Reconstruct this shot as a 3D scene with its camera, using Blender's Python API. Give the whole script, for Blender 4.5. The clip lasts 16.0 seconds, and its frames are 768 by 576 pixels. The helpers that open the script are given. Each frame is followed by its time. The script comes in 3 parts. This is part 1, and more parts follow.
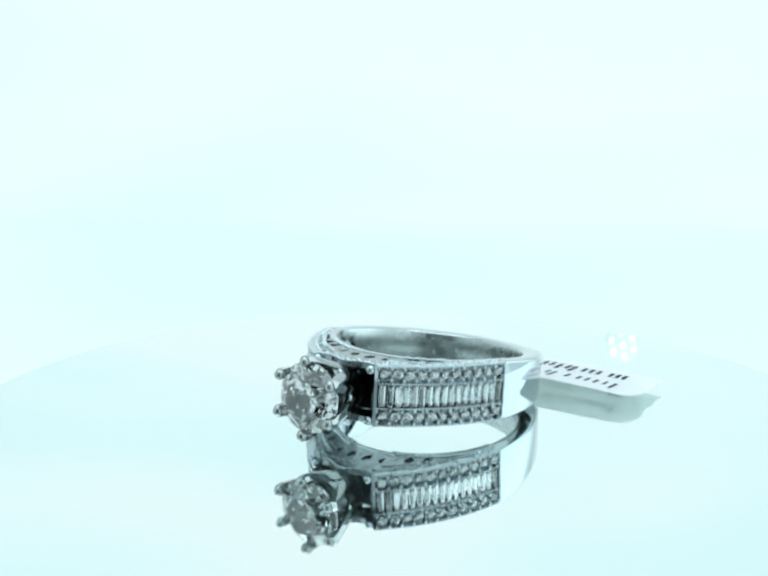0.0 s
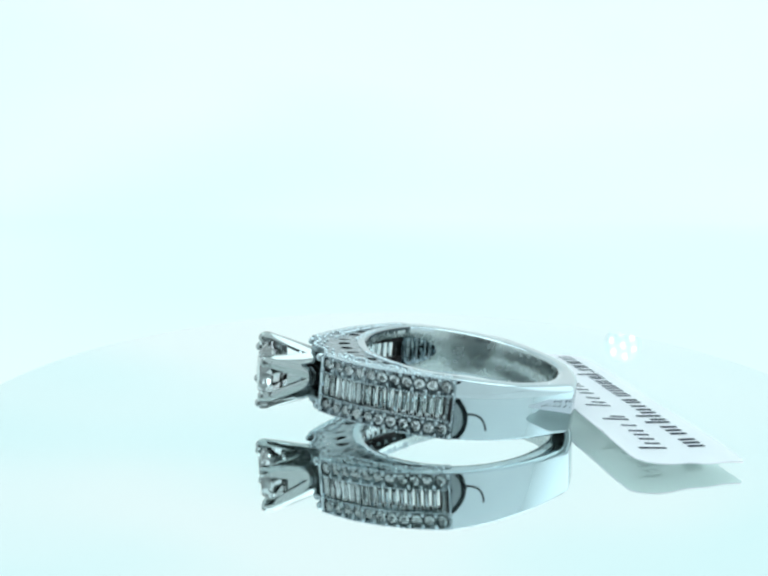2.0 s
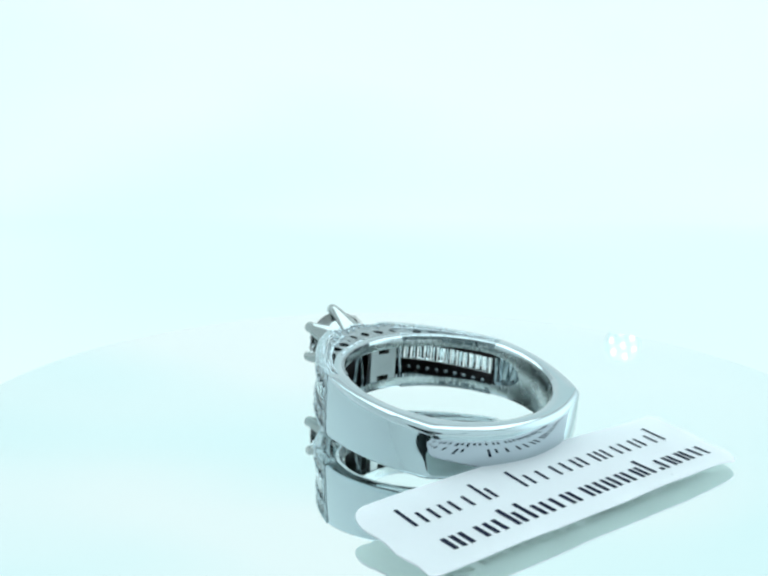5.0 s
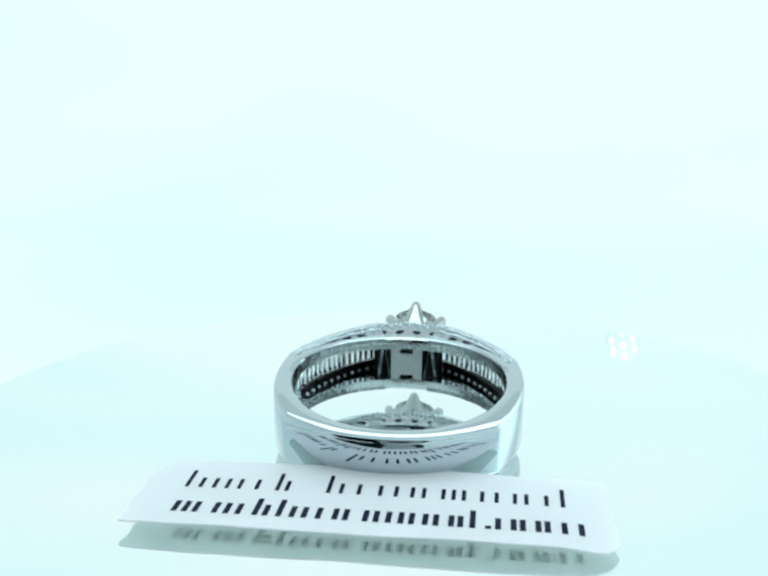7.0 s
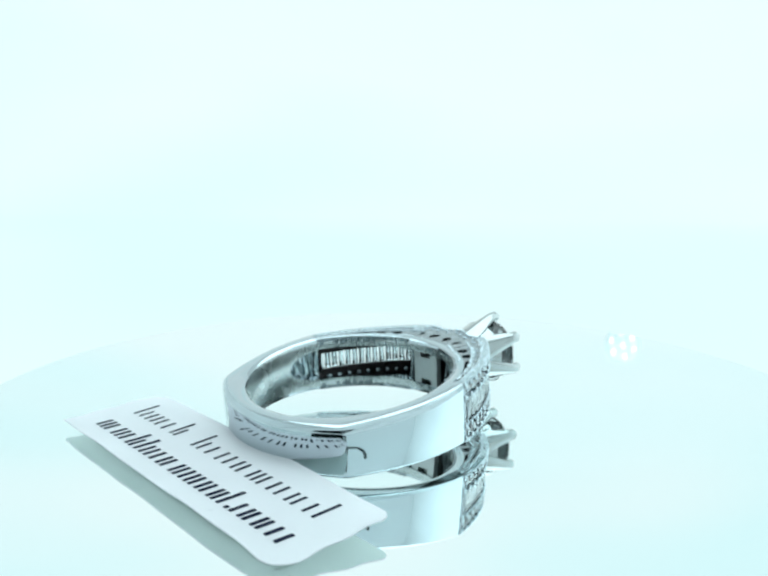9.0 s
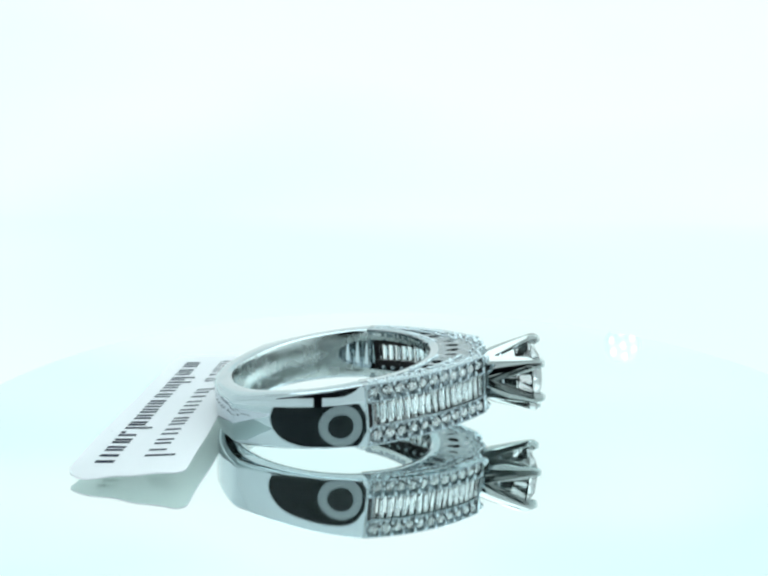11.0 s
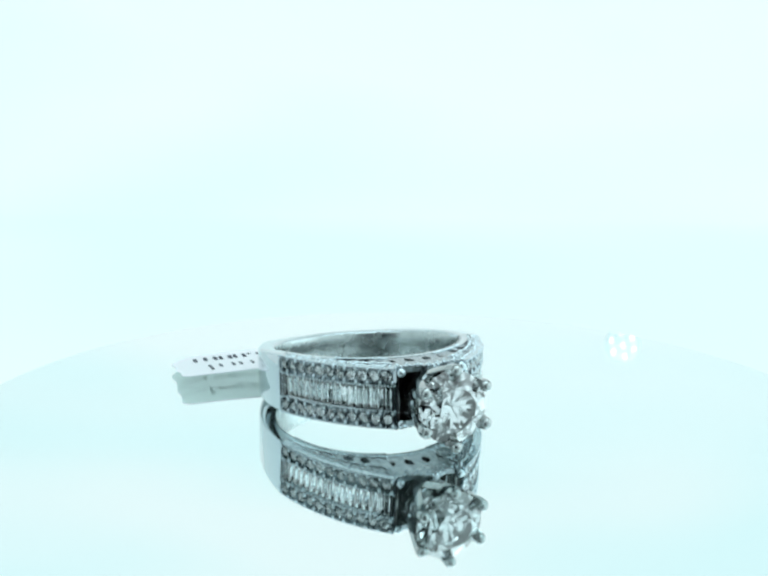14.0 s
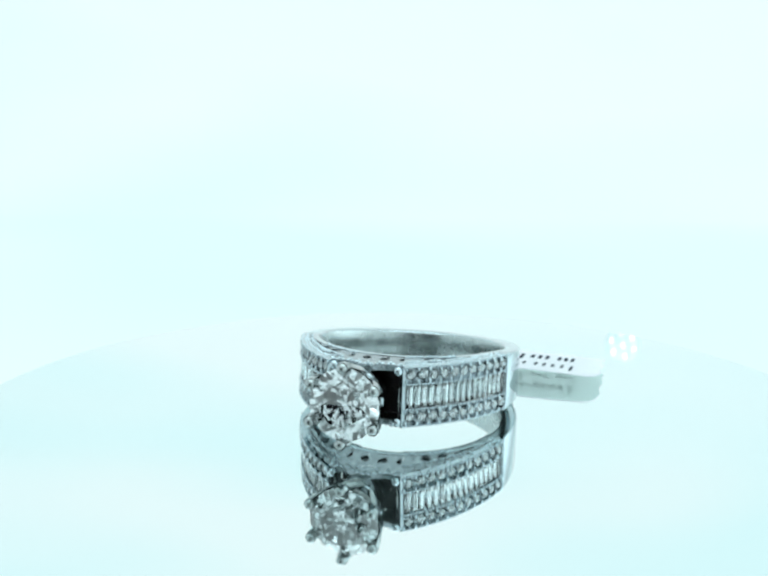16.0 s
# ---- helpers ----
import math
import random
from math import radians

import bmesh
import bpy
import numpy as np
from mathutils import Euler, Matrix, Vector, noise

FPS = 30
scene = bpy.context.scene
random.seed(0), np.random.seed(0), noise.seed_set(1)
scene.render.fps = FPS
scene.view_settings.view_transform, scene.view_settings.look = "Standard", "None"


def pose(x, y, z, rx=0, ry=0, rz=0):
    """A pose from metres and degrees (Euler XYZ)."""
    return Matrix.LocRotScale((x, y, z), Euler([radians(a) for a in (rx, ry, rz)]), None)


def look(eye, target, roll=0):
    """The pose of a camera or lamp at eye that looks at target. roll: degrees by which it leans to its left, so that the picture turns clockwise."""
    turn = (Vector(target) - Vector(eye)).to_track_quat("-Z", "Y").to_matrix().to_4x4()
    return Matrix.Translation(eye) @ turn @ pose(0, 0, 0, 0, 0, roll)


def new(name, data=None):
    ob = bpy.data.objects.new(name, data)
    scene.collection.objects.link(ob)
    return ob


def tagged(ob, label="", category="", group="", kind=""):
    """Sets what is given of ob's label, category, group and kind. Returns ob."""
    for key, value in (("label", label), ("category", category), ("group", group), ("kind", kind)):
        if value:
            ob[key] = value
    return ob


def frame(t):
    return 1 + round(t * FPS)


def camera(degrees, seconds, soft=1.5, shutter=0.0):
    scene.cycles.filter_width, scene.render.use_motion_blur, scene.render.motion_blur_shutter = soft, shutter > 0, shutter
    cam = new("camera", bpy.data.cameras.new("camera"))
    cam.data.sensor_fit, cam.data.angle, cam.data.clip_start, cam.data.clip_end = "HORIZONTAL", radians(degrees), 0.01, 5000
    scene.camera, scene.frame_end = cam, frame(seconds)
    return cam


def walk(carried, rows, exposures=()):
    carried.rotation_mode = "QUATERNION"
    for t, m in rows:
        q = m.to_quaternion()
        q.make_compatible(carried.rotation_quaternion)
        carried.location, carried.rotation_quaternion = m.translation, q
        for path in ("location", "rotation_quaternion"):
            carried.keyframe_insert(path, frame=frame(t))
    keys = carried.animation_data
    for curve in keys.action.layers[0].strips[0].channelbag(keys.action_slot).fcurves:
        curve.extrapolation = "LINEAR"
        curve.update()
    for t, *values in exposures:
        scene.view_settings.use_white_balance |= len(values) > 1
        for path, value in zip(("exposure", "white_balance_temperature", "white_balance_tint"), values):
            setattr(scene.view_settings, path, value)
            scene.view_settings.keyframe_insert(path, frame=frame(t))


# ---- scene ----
# Still camera before a small turntable in a lit tent; a ring and its paper tag turn with the disc.
K = 0.00105                      # metres per plan unit
SPEED = 21.447                   # degrees a second, clockwise from above
LAST = 16.0

# ---- camera ----
cam = camera(48.26, LAST, soft=2.5)
cam.data.dof.use_dof, cam.data.dof.focus_distance, cam.data.dof.aperture_fstop = True, 0.064, 115
EYE = Vector((0.0, -70.0 * K, 24.97 * K))
AIM = Vector((-0.016357, 0.981121, -0.192705))
walk(cam, [(0.0, look(EYE, EYE + AIM, 0.745)), (LAST, look(EYE, EYE + AIM, 0.745))],
     [(0.0, 0.0, 6500, 10), (10.0, 0.0, 6500, 10), (11.2, 0.09, 6730, 12), (11.6, 0.08, 6730, 12), (12.2, 0.0, 6500, 10), (LAST, 0.0, 6500, 10)])

# ---- world ----
world = bpy.data.worlds.new("world")
scene.world = world
world.use_nodes = True
world.node_tree.nodes["Background"].inputs[0].default_value = (0.62, 0.8, 0.82, 1)
world.node_tree.nodes["Background"].inputs[1].default_value = 0.5


# ---- large lights: a lamp panel under the tent's roof ----
def panel_lamp(name, eye, target, size, size_y, power):
    data = bpy.data.lights.new(name, "AREA")
    data.shape, data.size, data.size_y, data.energy, data.color = "RECTANGLE", size, size_y, power, LIGHT
    ob = new(name, data)
    ob.matrix_basis = look(eye, target)
    return ob


LIGHT = (0.79, 1.0, 1.04)
panel_lamp("roof_lamp", (0.05, 0.2, 0.485), (0.05, 0.2, 0.0), 0.6, 0.5, 1.8)


# ---- materials ----
def material(name, color, rough=0.5, metal=0.0, ior=1.5, spread=0.0, scale=300.0, bump=0.0, glow=0.0, glow_color=None):
    m = bpy.data.materials.new(name)
    m.use_nodes = True
    nt = m.node_tree
    b = nt.nodes["Principled BSDF"]
    b.inputs["Base Color"].default_value = (*color, 1)
    b.inputs["Roughness"].default_value = rough
    b.inputs["Metallic"].default_value = metal
    b.inputs["IOR"].default_value = ior
    if spread > 0 or bump > 0:
        tc = nt.nodes.new("ShaderNodeTexCoord")
        n1 = nt.nodes.new("ShaderNodeTexNoise")
        n1.inputs["Scale"].default_value = scale
        n1.inputs["Detail"].default_value = 6
        n2 = nt.nodes.new("ShaderNodeTexNoise")
        n2.inputs["Scale"].default_value = scale * 9
        n2.inputs["Detail"].default_value = 3
        for n in (n1, n2):
            nt.links.new(tc.outputs["Object"], n.inputs["Vector"])
        mix = nt.nodes.new("ShaderNodeMath")
        mix.operation = "MULTIPLY_ADD"
        mix.inputs[1].default_value = 0.35
        nt.links.new(n2.outputs["Fac"], mix.inputs[0])
        nt.links.new(n1.outputs["Fac"], mix.inputs[2])
        if spread > 0:
            ramp = nt.nodes.new("ShaderNodeMapRange")
            ramp.inputs["From Min"].default_value = 0.35
            ramp.inputs["From Max"].default_value = 1.0
            ramp.inputs["To Min"].default_value = 1 - spread
            ramp.inputs["To Max"].default_value = 1 + spread * 0.5
            nt.links.new(mix.outputs[0], ramp.inputs["Value"])
            mul = nt.nodes.new("ShaderNodeVectorMath")
            mul.operation = "SCALE"
            mul.inputs[0].default_value = color
            nt.links.new(ramp.outputs["Result"], mul.inputs["Scale"])
            nt.links.new(mul.outputs["Vector"], b.inputs["Base Color"])
            rr = nt.nodes.new("ShaderNodeMapRange")
            rr.inputs["From Min"].default_value = 0.35
            rr.inputs["From Max"].default_value = 1.0
            rr.inputs["To Min"].default_value = rough * 0.7
            rr.inputs["To Max"].default_value = min(1.0, rough * 1.4)
            nt.links.new(mix.outputs[0], rr.inputs["Value"])
            nt.links.new(rr.outputs["Result"], b.inputs["Roughness"])
        if bump > 0:
            bp = nt.nodes.new("ShaderNodeBump")
            bp.inputs["Strength"].default_value = bump
            bp.inputs["Distance"].default_value = 0.00004
            nt.links.new(mix.outputs[0], bp.inputs["Height"])
            nt.links.new(bp.outputs["Normal"], b.inputs["Normal"])
    if glow > 0:
        b.inputs["Emission Color"].default_value = (*(glow_color or color), 1)
        b.inputs["Emission Strength"].default_value = glow
    return m


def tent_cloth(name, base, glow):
    """White translucent cloth; its light is put in as glow with broad soft unevenness."""
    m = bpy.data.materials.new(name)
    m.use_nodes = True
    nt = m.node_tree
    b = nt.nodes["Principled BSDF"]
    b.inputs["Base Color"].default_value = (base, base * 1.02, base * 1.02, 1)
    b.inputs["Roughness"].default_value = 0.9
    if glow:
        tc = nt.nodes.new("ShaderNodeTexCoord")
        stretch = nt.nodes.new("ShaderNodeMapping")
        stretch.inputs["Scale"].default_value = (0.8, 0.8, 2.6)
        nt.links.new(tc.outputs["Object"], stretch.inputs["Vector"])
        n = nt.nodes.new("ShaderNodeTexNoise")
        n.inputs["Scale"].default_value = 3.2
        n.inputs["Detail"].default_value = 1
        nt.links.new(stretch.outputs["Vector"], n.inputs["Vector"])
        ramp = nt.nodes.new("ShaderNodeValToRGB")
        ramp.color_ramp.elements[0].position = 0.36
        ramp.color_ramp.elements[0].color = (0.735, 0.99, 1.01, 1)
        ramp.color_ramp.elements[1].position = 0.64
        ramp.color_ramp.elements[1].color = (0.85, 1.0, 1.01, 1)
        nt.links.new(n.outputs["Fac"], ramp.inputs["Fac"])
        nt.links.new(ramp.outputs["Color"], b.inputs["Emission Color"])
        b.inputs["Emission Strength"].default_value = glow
    return m


def diffuser():
    """Side panel of the tent; light of a lamp behind the cloth is put into its glow: brightest in the middle, fading
    to the edges.
    """
    m = tent_cloth("side_diffuser", 0.6, 0.0)
    nt = m.node_tree
    b = nt.nodes["Principled BSDF"]
    tc = nt.nodes.new("ShaderNodeTexCoord")
    mp = nt.nodes.new("ShaderNodeMapping")
    mp.vector_type = "TEXTURE"
    mp.inputs["Location"].default_value = (0.4, 0.13, 0.17)
    mp.inputs["Scale"].default_value = (0.4, 0.44, 0.42)
    gr = nt.nodes.new("ShaderNodeTexGradient")
    gr.gradient_type = "SPHERICAL"
    mr = nt.nodes.new("ShaderNodeMapRange")
    mr.interpolation_type = "SMOOTHSTEP"
    mr.inputs["From Max"].default_value = 0.75
    mr.inputs["To Min"].default_value = 0.2
    mr.inputs["To Max"].default_value = 1.2
    nt.links.new(tc.outputs["Object"], mp.inputs["Vector"])
    nt.links.new(mp.outputs["Vector"], gr.inputs["Vector"])
    nt.links.new(gr.outputs["Fac"], mr.inputs["Value"])
    b.inputs["Emission Color"].default_value = (*LIGHT, 1)
    nt.links.new(mr.outputs["Result"], b.inputs["Emission Strength"])
    return m


def paper(name, color, through_color, share):
    """Thin card that lets some light through."""
    m = material(name, color, 0.35, spread=0.05, scale=400, bump=0.15)
    nt = m.node_tree
    t = nt.nodes.new("ShaderNodeBsdfTranslucent")
    t.inputs["Color"].default_value = (*through_color, 1)
    mix = nt.nodes.new("ShaderNodeMixShader")
    mix.inputs["Fac"].default_value = share
    nt.links.new(nt.nodes["Principled BSDF"].outputs["BSDF"], mix.inputs[1])
    nt.links.new(t.outputs["BSDF"], mix.inputs[2])
    nt.links.new(mix.outputs["Shader"], nt.nodes["Material Output"].inputs["Surface"])
    return m


def mirror_disc():
    """Polished acrylic mirror; a faint milky haze is mixed in to lift dark reflections."""
    m = bpy.data.materials.new("mirror_disc")
    m.use_nodes = True
    nt = m.node_tree
    b = nt.nodes["Principled BSDF"]
    out = nt.nodes["Material Output"]
    b.inputs["Base Color"].default_value = (0.915, 0.965, 0.965, 1)
    b.inputs["Metallic"].default_value = 1.0
    b.inputs["Roughness"].default_value = 0.03
    haze = nt.nodes.new("ShaderNodeBsdfDiffuse")
    haze.inputs["Color"].default_value = (0.64, 0.86, 0.84, 1)
    mix = nt.nodes.new("ShaderNodeMixShader")
    tc = nt.nodes.new("ShaderNodeTexCoord")
    n = nt.nodes.new("ShaderNodeTexNoise")
    n.inputs["Scale"].default_value = 60.0
    n.inputs["Detail"].default_value = 5
    nt.links.new(tc.outputs["Object"], n.inputs["Vector"])
    rr = nt.nodes.new("ShaderNodeMapRange")
    rr.inputs["To Min"].default_value = 0.008
    rr.inputs["To Max"].default_value = 0.032
    nt.links.new(n.outputs["Fac"], rr.inputs["Value"])
    nt.links.new(rr.outputs["Result"], mix.inputs["Fac"])
    nt.links.new(b.outputs["BSDF"], mix.inputs[1])
    nt.links.new(haze.outputs["BSDF"], mix.inputs[2])
    nt.links.new(mix.outputs["Shader"], out.inputs["Surface"])
    return m


def gem(name, tint=(1.0, 1.0, 1.0), ior=2.42):
    m = bpy.data.materials.new(name)
    m.use_nodes = True
    nt = m.node_tree
    b = nt.nodes["Principled BSDF"]
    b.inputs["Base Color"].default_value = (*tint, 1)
    b.inputs["Roughness"].default_value = 0.0
    b.inputs["Transmission Weight"].default_value = 1.0
    b.inputs["IOR"].default_value = ior
    return m


GOLD = material("white_gold", (0.525, 0.595, 0.63), 0.045, 1.0, spread=0.05, scale=500)
# dimmer gold: the dark surroundings mirrored in the head are put into its colour
HEAD_METAL = material("dim_head_gold", (0.42, 0.45, 0.45), 0.06, 1.0, spread=0.08, scale=600)
# gold for recesses: their shade and mirrored dark are put into its colour
GOLD_DARK = material("shade_gold", (0.03, 0.025, 0.026), 0.3, 0.9, spread=0.3, scale=900)
GOLD_WORN = material("bright_cut_gold", (0.35, 0.40, 0.425), 0.22, 1.0, spread=0.3, scale=1800, bump=0.4)
SATIN = material("satin_gold", (0.52, 0.57, 0.57), 0.24, 1.0, spread=0.05, scale=900, bump=0.03)
BRUSHED = material("brushed_gold", (0.55, 0.58, 0.58), 0.42, 1.0, spread=0.12, scale=1500, bump=0.2)
DIAMOND = gem("diamond", (0.93, 0.98, 1.0))
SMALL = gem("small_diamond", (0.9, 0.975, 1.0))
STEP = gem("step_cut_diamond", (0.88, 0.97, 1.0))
PAPER = paper("tag_paper", (0.97, 0.93, 0.98), (0.99, 0.95, 0.99), 0.4)
PAPER_BACK = paper("tag_back", (0.78, 0.86, 0.81), (0.9, 0.98, 0.94), 0.5)
INK = material("tag_ink", (0.008, 0.009, 0.03), 0.6, ior=1.2, spread=0.2, scale=900)
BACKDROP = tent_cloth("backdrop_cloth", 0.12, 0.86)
CLOTH = tent_cloth("tent_cloth", 0.7, 0.11)
DIFFUSER = diffuser()
DISC = mirror_disc()
BASE_WHITE = material("turntable_plastic", (0.8, 0.82, 0.82), 0.3, spread=0.04, scale=40)
CAM_BLACK = material("camera_black", (0.003, 0.003, 0.004), 0.7, ior=1.01)
CAM_RING = material("camera_ring", (0.35, 0.37, 0.37), 0.4, spread=0.1, scale=300)
LENS = material("lens_glass", (0.003, 0.003, 0.004), 0.05, ior=1.2)
LED = material("led_chip", (1.0, 0.95, 0.9), 0.4, glow=4.5, glow_color=(1.0, 0.95, 0.9))
LED_BOARD = material("led_board", (0.86, 0.93, 0.94), 0.5, spread=0.1, scale=100)


# ---- mesh helpers ----
def finish(bm, sharp=35.0, scale=K):
    bmesh.ops.recalc_face_normals(bm, faces=bm.faces)
    for f in bm.faces:
        f.smooth = True
    lim = radians(sharp)
    for e in bm.edges:
        e.smooth = len(e.link_faces) == 2 and e.calc_face_angle(0) < lim
    if scale != 1:
        bmesh.ops.scale(bm, vec=(scale,) * 3, verts=bm.verts)


def mesh_of(name, bm, mat, sharp=35.0, scale=K):
    finish(bm, sharp, scale)
    me = bpy.data.meshes.new(name)
    bm.to_mesh(me)
    bm.free()
    me.materials.append(mat)
    return me


def put(name, me, parent=None, m=None, label=""):
    ob = new(name, me)
    if parent is not None:
        ob.parent = parent
    if m is not None:
        ob.matrix_basis = m
    if label:
        ob["label"] = label
    return ob


def part(name, bm, mat, parent, label="", sharp=35.0):
    return put(name, mesh_of(name, bm, mat, sharp), parent, None, label)


def loft(bm, rings, close=False, caps=True):
    """Join rings of points, each a closed section, one after another."""
    vs = [[bm.verts.new(p) for p in ring] for ring in rings]
    n = len(vs[0])
    for a, b in zip(vs, vs[1:] + (vs[:1] if close else [])):
        for i in range(n):
            bm.faces.new((a[i], a[(i + 1) % n], b[(i + 1) % n], b[i]))
    if caps and not close:
        bm.faces.new(vs[0])
        bm.faces.new(vs[-1][::-1])
    return vs


def tube(bm, pts, r, sides=8, closed=False):
    rings = []
    n = len(pts)
    pts = [Vector(p) for p in pts]
    up = Vector((0, 0, 1))
    for i, p in enumerate(pts):
        a = pts[(i - 1) % n] if closed or i > 0 else p
        b = pts[(i + 1) % n] if closed or i < n - 1 else p
        d = (b - a).normalized()
        s = d.cross(up)
        s = s.normalized() if s.length > 1e-4 else Vector((1, 0, 0))
        q = s.cross(d)
        rad = r[i] if isinstance(r, (list, tuple)) else r
        rings.append([p + rad * (math.cos(t) * s + math.sin(t) * q) for t in np.arange(sides) * 2 * math.pi / sides])
    loft(bm, rings, closed)


def ball(bm, c, r, u=6, v=4, squash=(1, 1, 1)):
    bmesh.ops.create_uvsphere(bm, u_segments=u, v_segments=v, radius=r, matrix=Matrix.Translation(c) @ Matrix.Diagonal((*squash, 1)))


def box(bm, c, size, m=None, bevel=0.0):
    made = bmesh.ops.create_cube(bm, size=1, matrix=(m or Matrix()) @ Matrix.Translation(c) @ Matrix.Diagonal((*size, 1)))
    if bevel:
        es = list({e for v in made["verts"] for e in v.link_edges})
        bmesh.ops.bevel(bm, geom=es, offset=bevel, segments=2, affect="EDGES", profile=0.5)


def lathe(bm, prof, n=64, m=None):
    """Spin (r, z) pairs about z; the ends that lie on the axis close."""
    rings = []
    for r, z in prof:
        if r < 1e-6:
            rings.append([bm.verts.new((0, 0, z))])
        else:
            rings.append([bm.verts.new((r * math.cos(2 * math.pi * i / n), r * math.sin(2 * math.pi * i / n), z)) for i in range(n)])
    for a, b in zip(rings, rings[1:]):
        for i in range(n):
            j = (i + 1) % n
            if len(a) == 1:
                bm.faces.new((a[0], b[i], b[j]))
            elif len(b) == 1:
                bm.faces.new((a[i], a[j], b[0]))
            else:
                bm.faces.new((a[i], a[j], b[j], b[i]))
    if m is not None:
        bmesh.ops.transform(bm, matrix=m, verts=bm.verts)


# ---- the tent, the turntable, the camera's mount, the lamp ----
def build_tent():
    # seamless sweep: floor, curve and back wall; its light is put in as glow
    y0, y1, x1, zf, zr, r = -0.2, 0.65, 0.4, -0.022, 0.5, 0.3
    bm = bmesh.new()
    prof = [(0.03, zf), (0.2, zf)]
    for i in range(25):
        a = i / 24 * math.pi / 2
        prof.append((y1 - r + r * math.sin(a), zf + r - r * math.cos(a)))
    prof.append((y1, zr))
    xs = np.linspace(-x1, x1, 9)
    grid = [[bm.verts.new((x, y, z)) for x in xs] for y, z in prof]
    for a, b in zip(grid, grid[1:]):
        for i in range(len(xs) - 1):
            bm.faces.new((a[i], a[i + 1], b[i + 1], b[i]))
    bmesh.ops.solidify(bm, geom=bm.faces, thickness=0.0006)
    tagged(put("backdrop", mesh_of("backdrop", bm, BACKDROP, 60, 1)), "white translucent cloth sweep of a light tent, its light put in as glow", "backdrop", kind="structure")
    # plain cloth round the rest; a glow is added to brighten stones and metal
    t = 0.004
    for name, lo, hi in (("wall_left", (-x1 - t, y0, zf), (-x1, y1, zr)), ("wall_right", (x1, y0, zf), (x1 + t, y1, zr)),
                         ("wall_front", (-x1, y0 - t, zf), (x1, y0, zr)), ("ceiling", (-x1, y0, zr), (x1, y1, zr + t)), ("floor", (-x1, y0, zf - t), (x1, 0.03, zf))):
        bm = bmesh.new()
        box(bm, [(p + q) / 2 for p, q in zip(lo, hi)], [q - p for p, q in zip(lo, hi)])
        tagged(put(name, mesh_of(name, bm, DIFFUSER if name == "wall_right" else CLOTH, 30, 1)), "white tent cloth with an added glow", "tent wall", kind="structure")


def build_turntable():
    root = tagged(new("turntable"), "round mirror-topped white turntable carrying the ring", "turntable")
    R = 39.4
    bm = bmesh.new()
    lathe(bm, [(0, 0), (R - 0.25, 0), (R - 0.07, -0.07), (R, -0.25), (R, -1.7), (R - 0.1, -1.8), (0, -1.8)], 160)
    part("mirror_top", bm, DISC, root, "pale glossy mirror disc", 5)
    bm = bmesh.new()
    lathe(bm, [(0, -1.84), (R - 2, -1.84), (R - 1.4, -2.4), (R - 1.4, -16), (R - 1.0, -19.5), (R - 1.6, -20.5), (0, -20.5)], 128)
    part("base", bm, BASE_WHITE, root, "white plastic drum", 25)
    return root


def build_recorder():
    # black rounded camera block with a pale lens ring, seen mirrored in the ring's polished sides
    root = tagged(new("video_camera"), "black rounded camera block with a pale lens ring", "camera")
    root.matrix_basis = look(EYE - AIM * 0.0022, EYE + AIM, 0) @ pose(0, 0, 0, 180, 0, 0)
    def slab(bm, x0, x1, h, z0, z1, n=16):
        out = []
        for z, s in ((z0, 1), (z1 - 0.3, 1), (z1, 0.93)):
            ring = []
            for i in range(n + 1):
                a = -math.pi / 2 + math.pi * i / n
                ring.append((x1 + h * s * math.cos(a), h * s * math.sin(a), z))
            for i in range(n + 1):
                a = math.pi / 2 + math.pi * i / n
                ring.append((x0 + h * s * math.cos(a), h * s * math.sin(a), z))
            out.append(ring)
        loft(bm, out)
    bm = bmesh.new()
    slab(bm, -45, -2.0, 26.0, -14, 0)
    part("body", bm, CAM_BLACK, root)
    bm = bmesh.new()
    lathe(bm, [(11.0, 0.05), (11.0, 0.6), (18.4, 0.6), (19.0, 0.05), (11.0, 0.05)], 40)
    part("lens_ring", bm, CAM_RING, root, "pale grey ring")
    bm = bmesh.new()
    lathe(bm, [(0, 0.4), (5.2, 0.34), (10.9, 0.05), (10.9, -0.4), (0, -0.4)], 40)
    part("lens", bm, LENS, root, "dark glass lens")
    bm = bmesh.new()
    pts = [(23.5 + 24 * t - 3 * t ** 4, 4 - 3 * t - 14 * t * t * t, -3 - 3 * t) for t in np.linspace(0, 1.1, 24)]
    tube(bm, pts, 1.1, 8)
    part("cord", bm, CAM_BLACK, root, "thin black hanging cord", 60)
    # upright post and foot behind the block
    inv = root.matrix_basis.inverted()
    base = EYE - AIM * 0.010 + Vector((-0.022, 0, 0))
    bm = bmesh.new()
    tube(bm, [(inv @ Vector((base.x, base.y, z))) / K for z in np.linspace(EYE.z - 0.005, -0.0215, 8)], 4.0, 16)
    part("post", bm, CAM_BLACK, root, "", 40)
    bm = bmesh.new()
    lathe(bm, [(0, 0), (16, 0), (17, 0.5), (17, 1.5), (15, 2.2), (0, 2.4)], 40)
    bmesh.ops.transform(bm, matrix=Matrix.Scale(1 / K, 4) @ inv @ Matrix.Translation((base.x, base.y, -0.022)) @ Matrix.Scale(K, 4), verts=bm.verts)
    part("foot", bm, CAM_BLACK, root, "", 40)
    return root


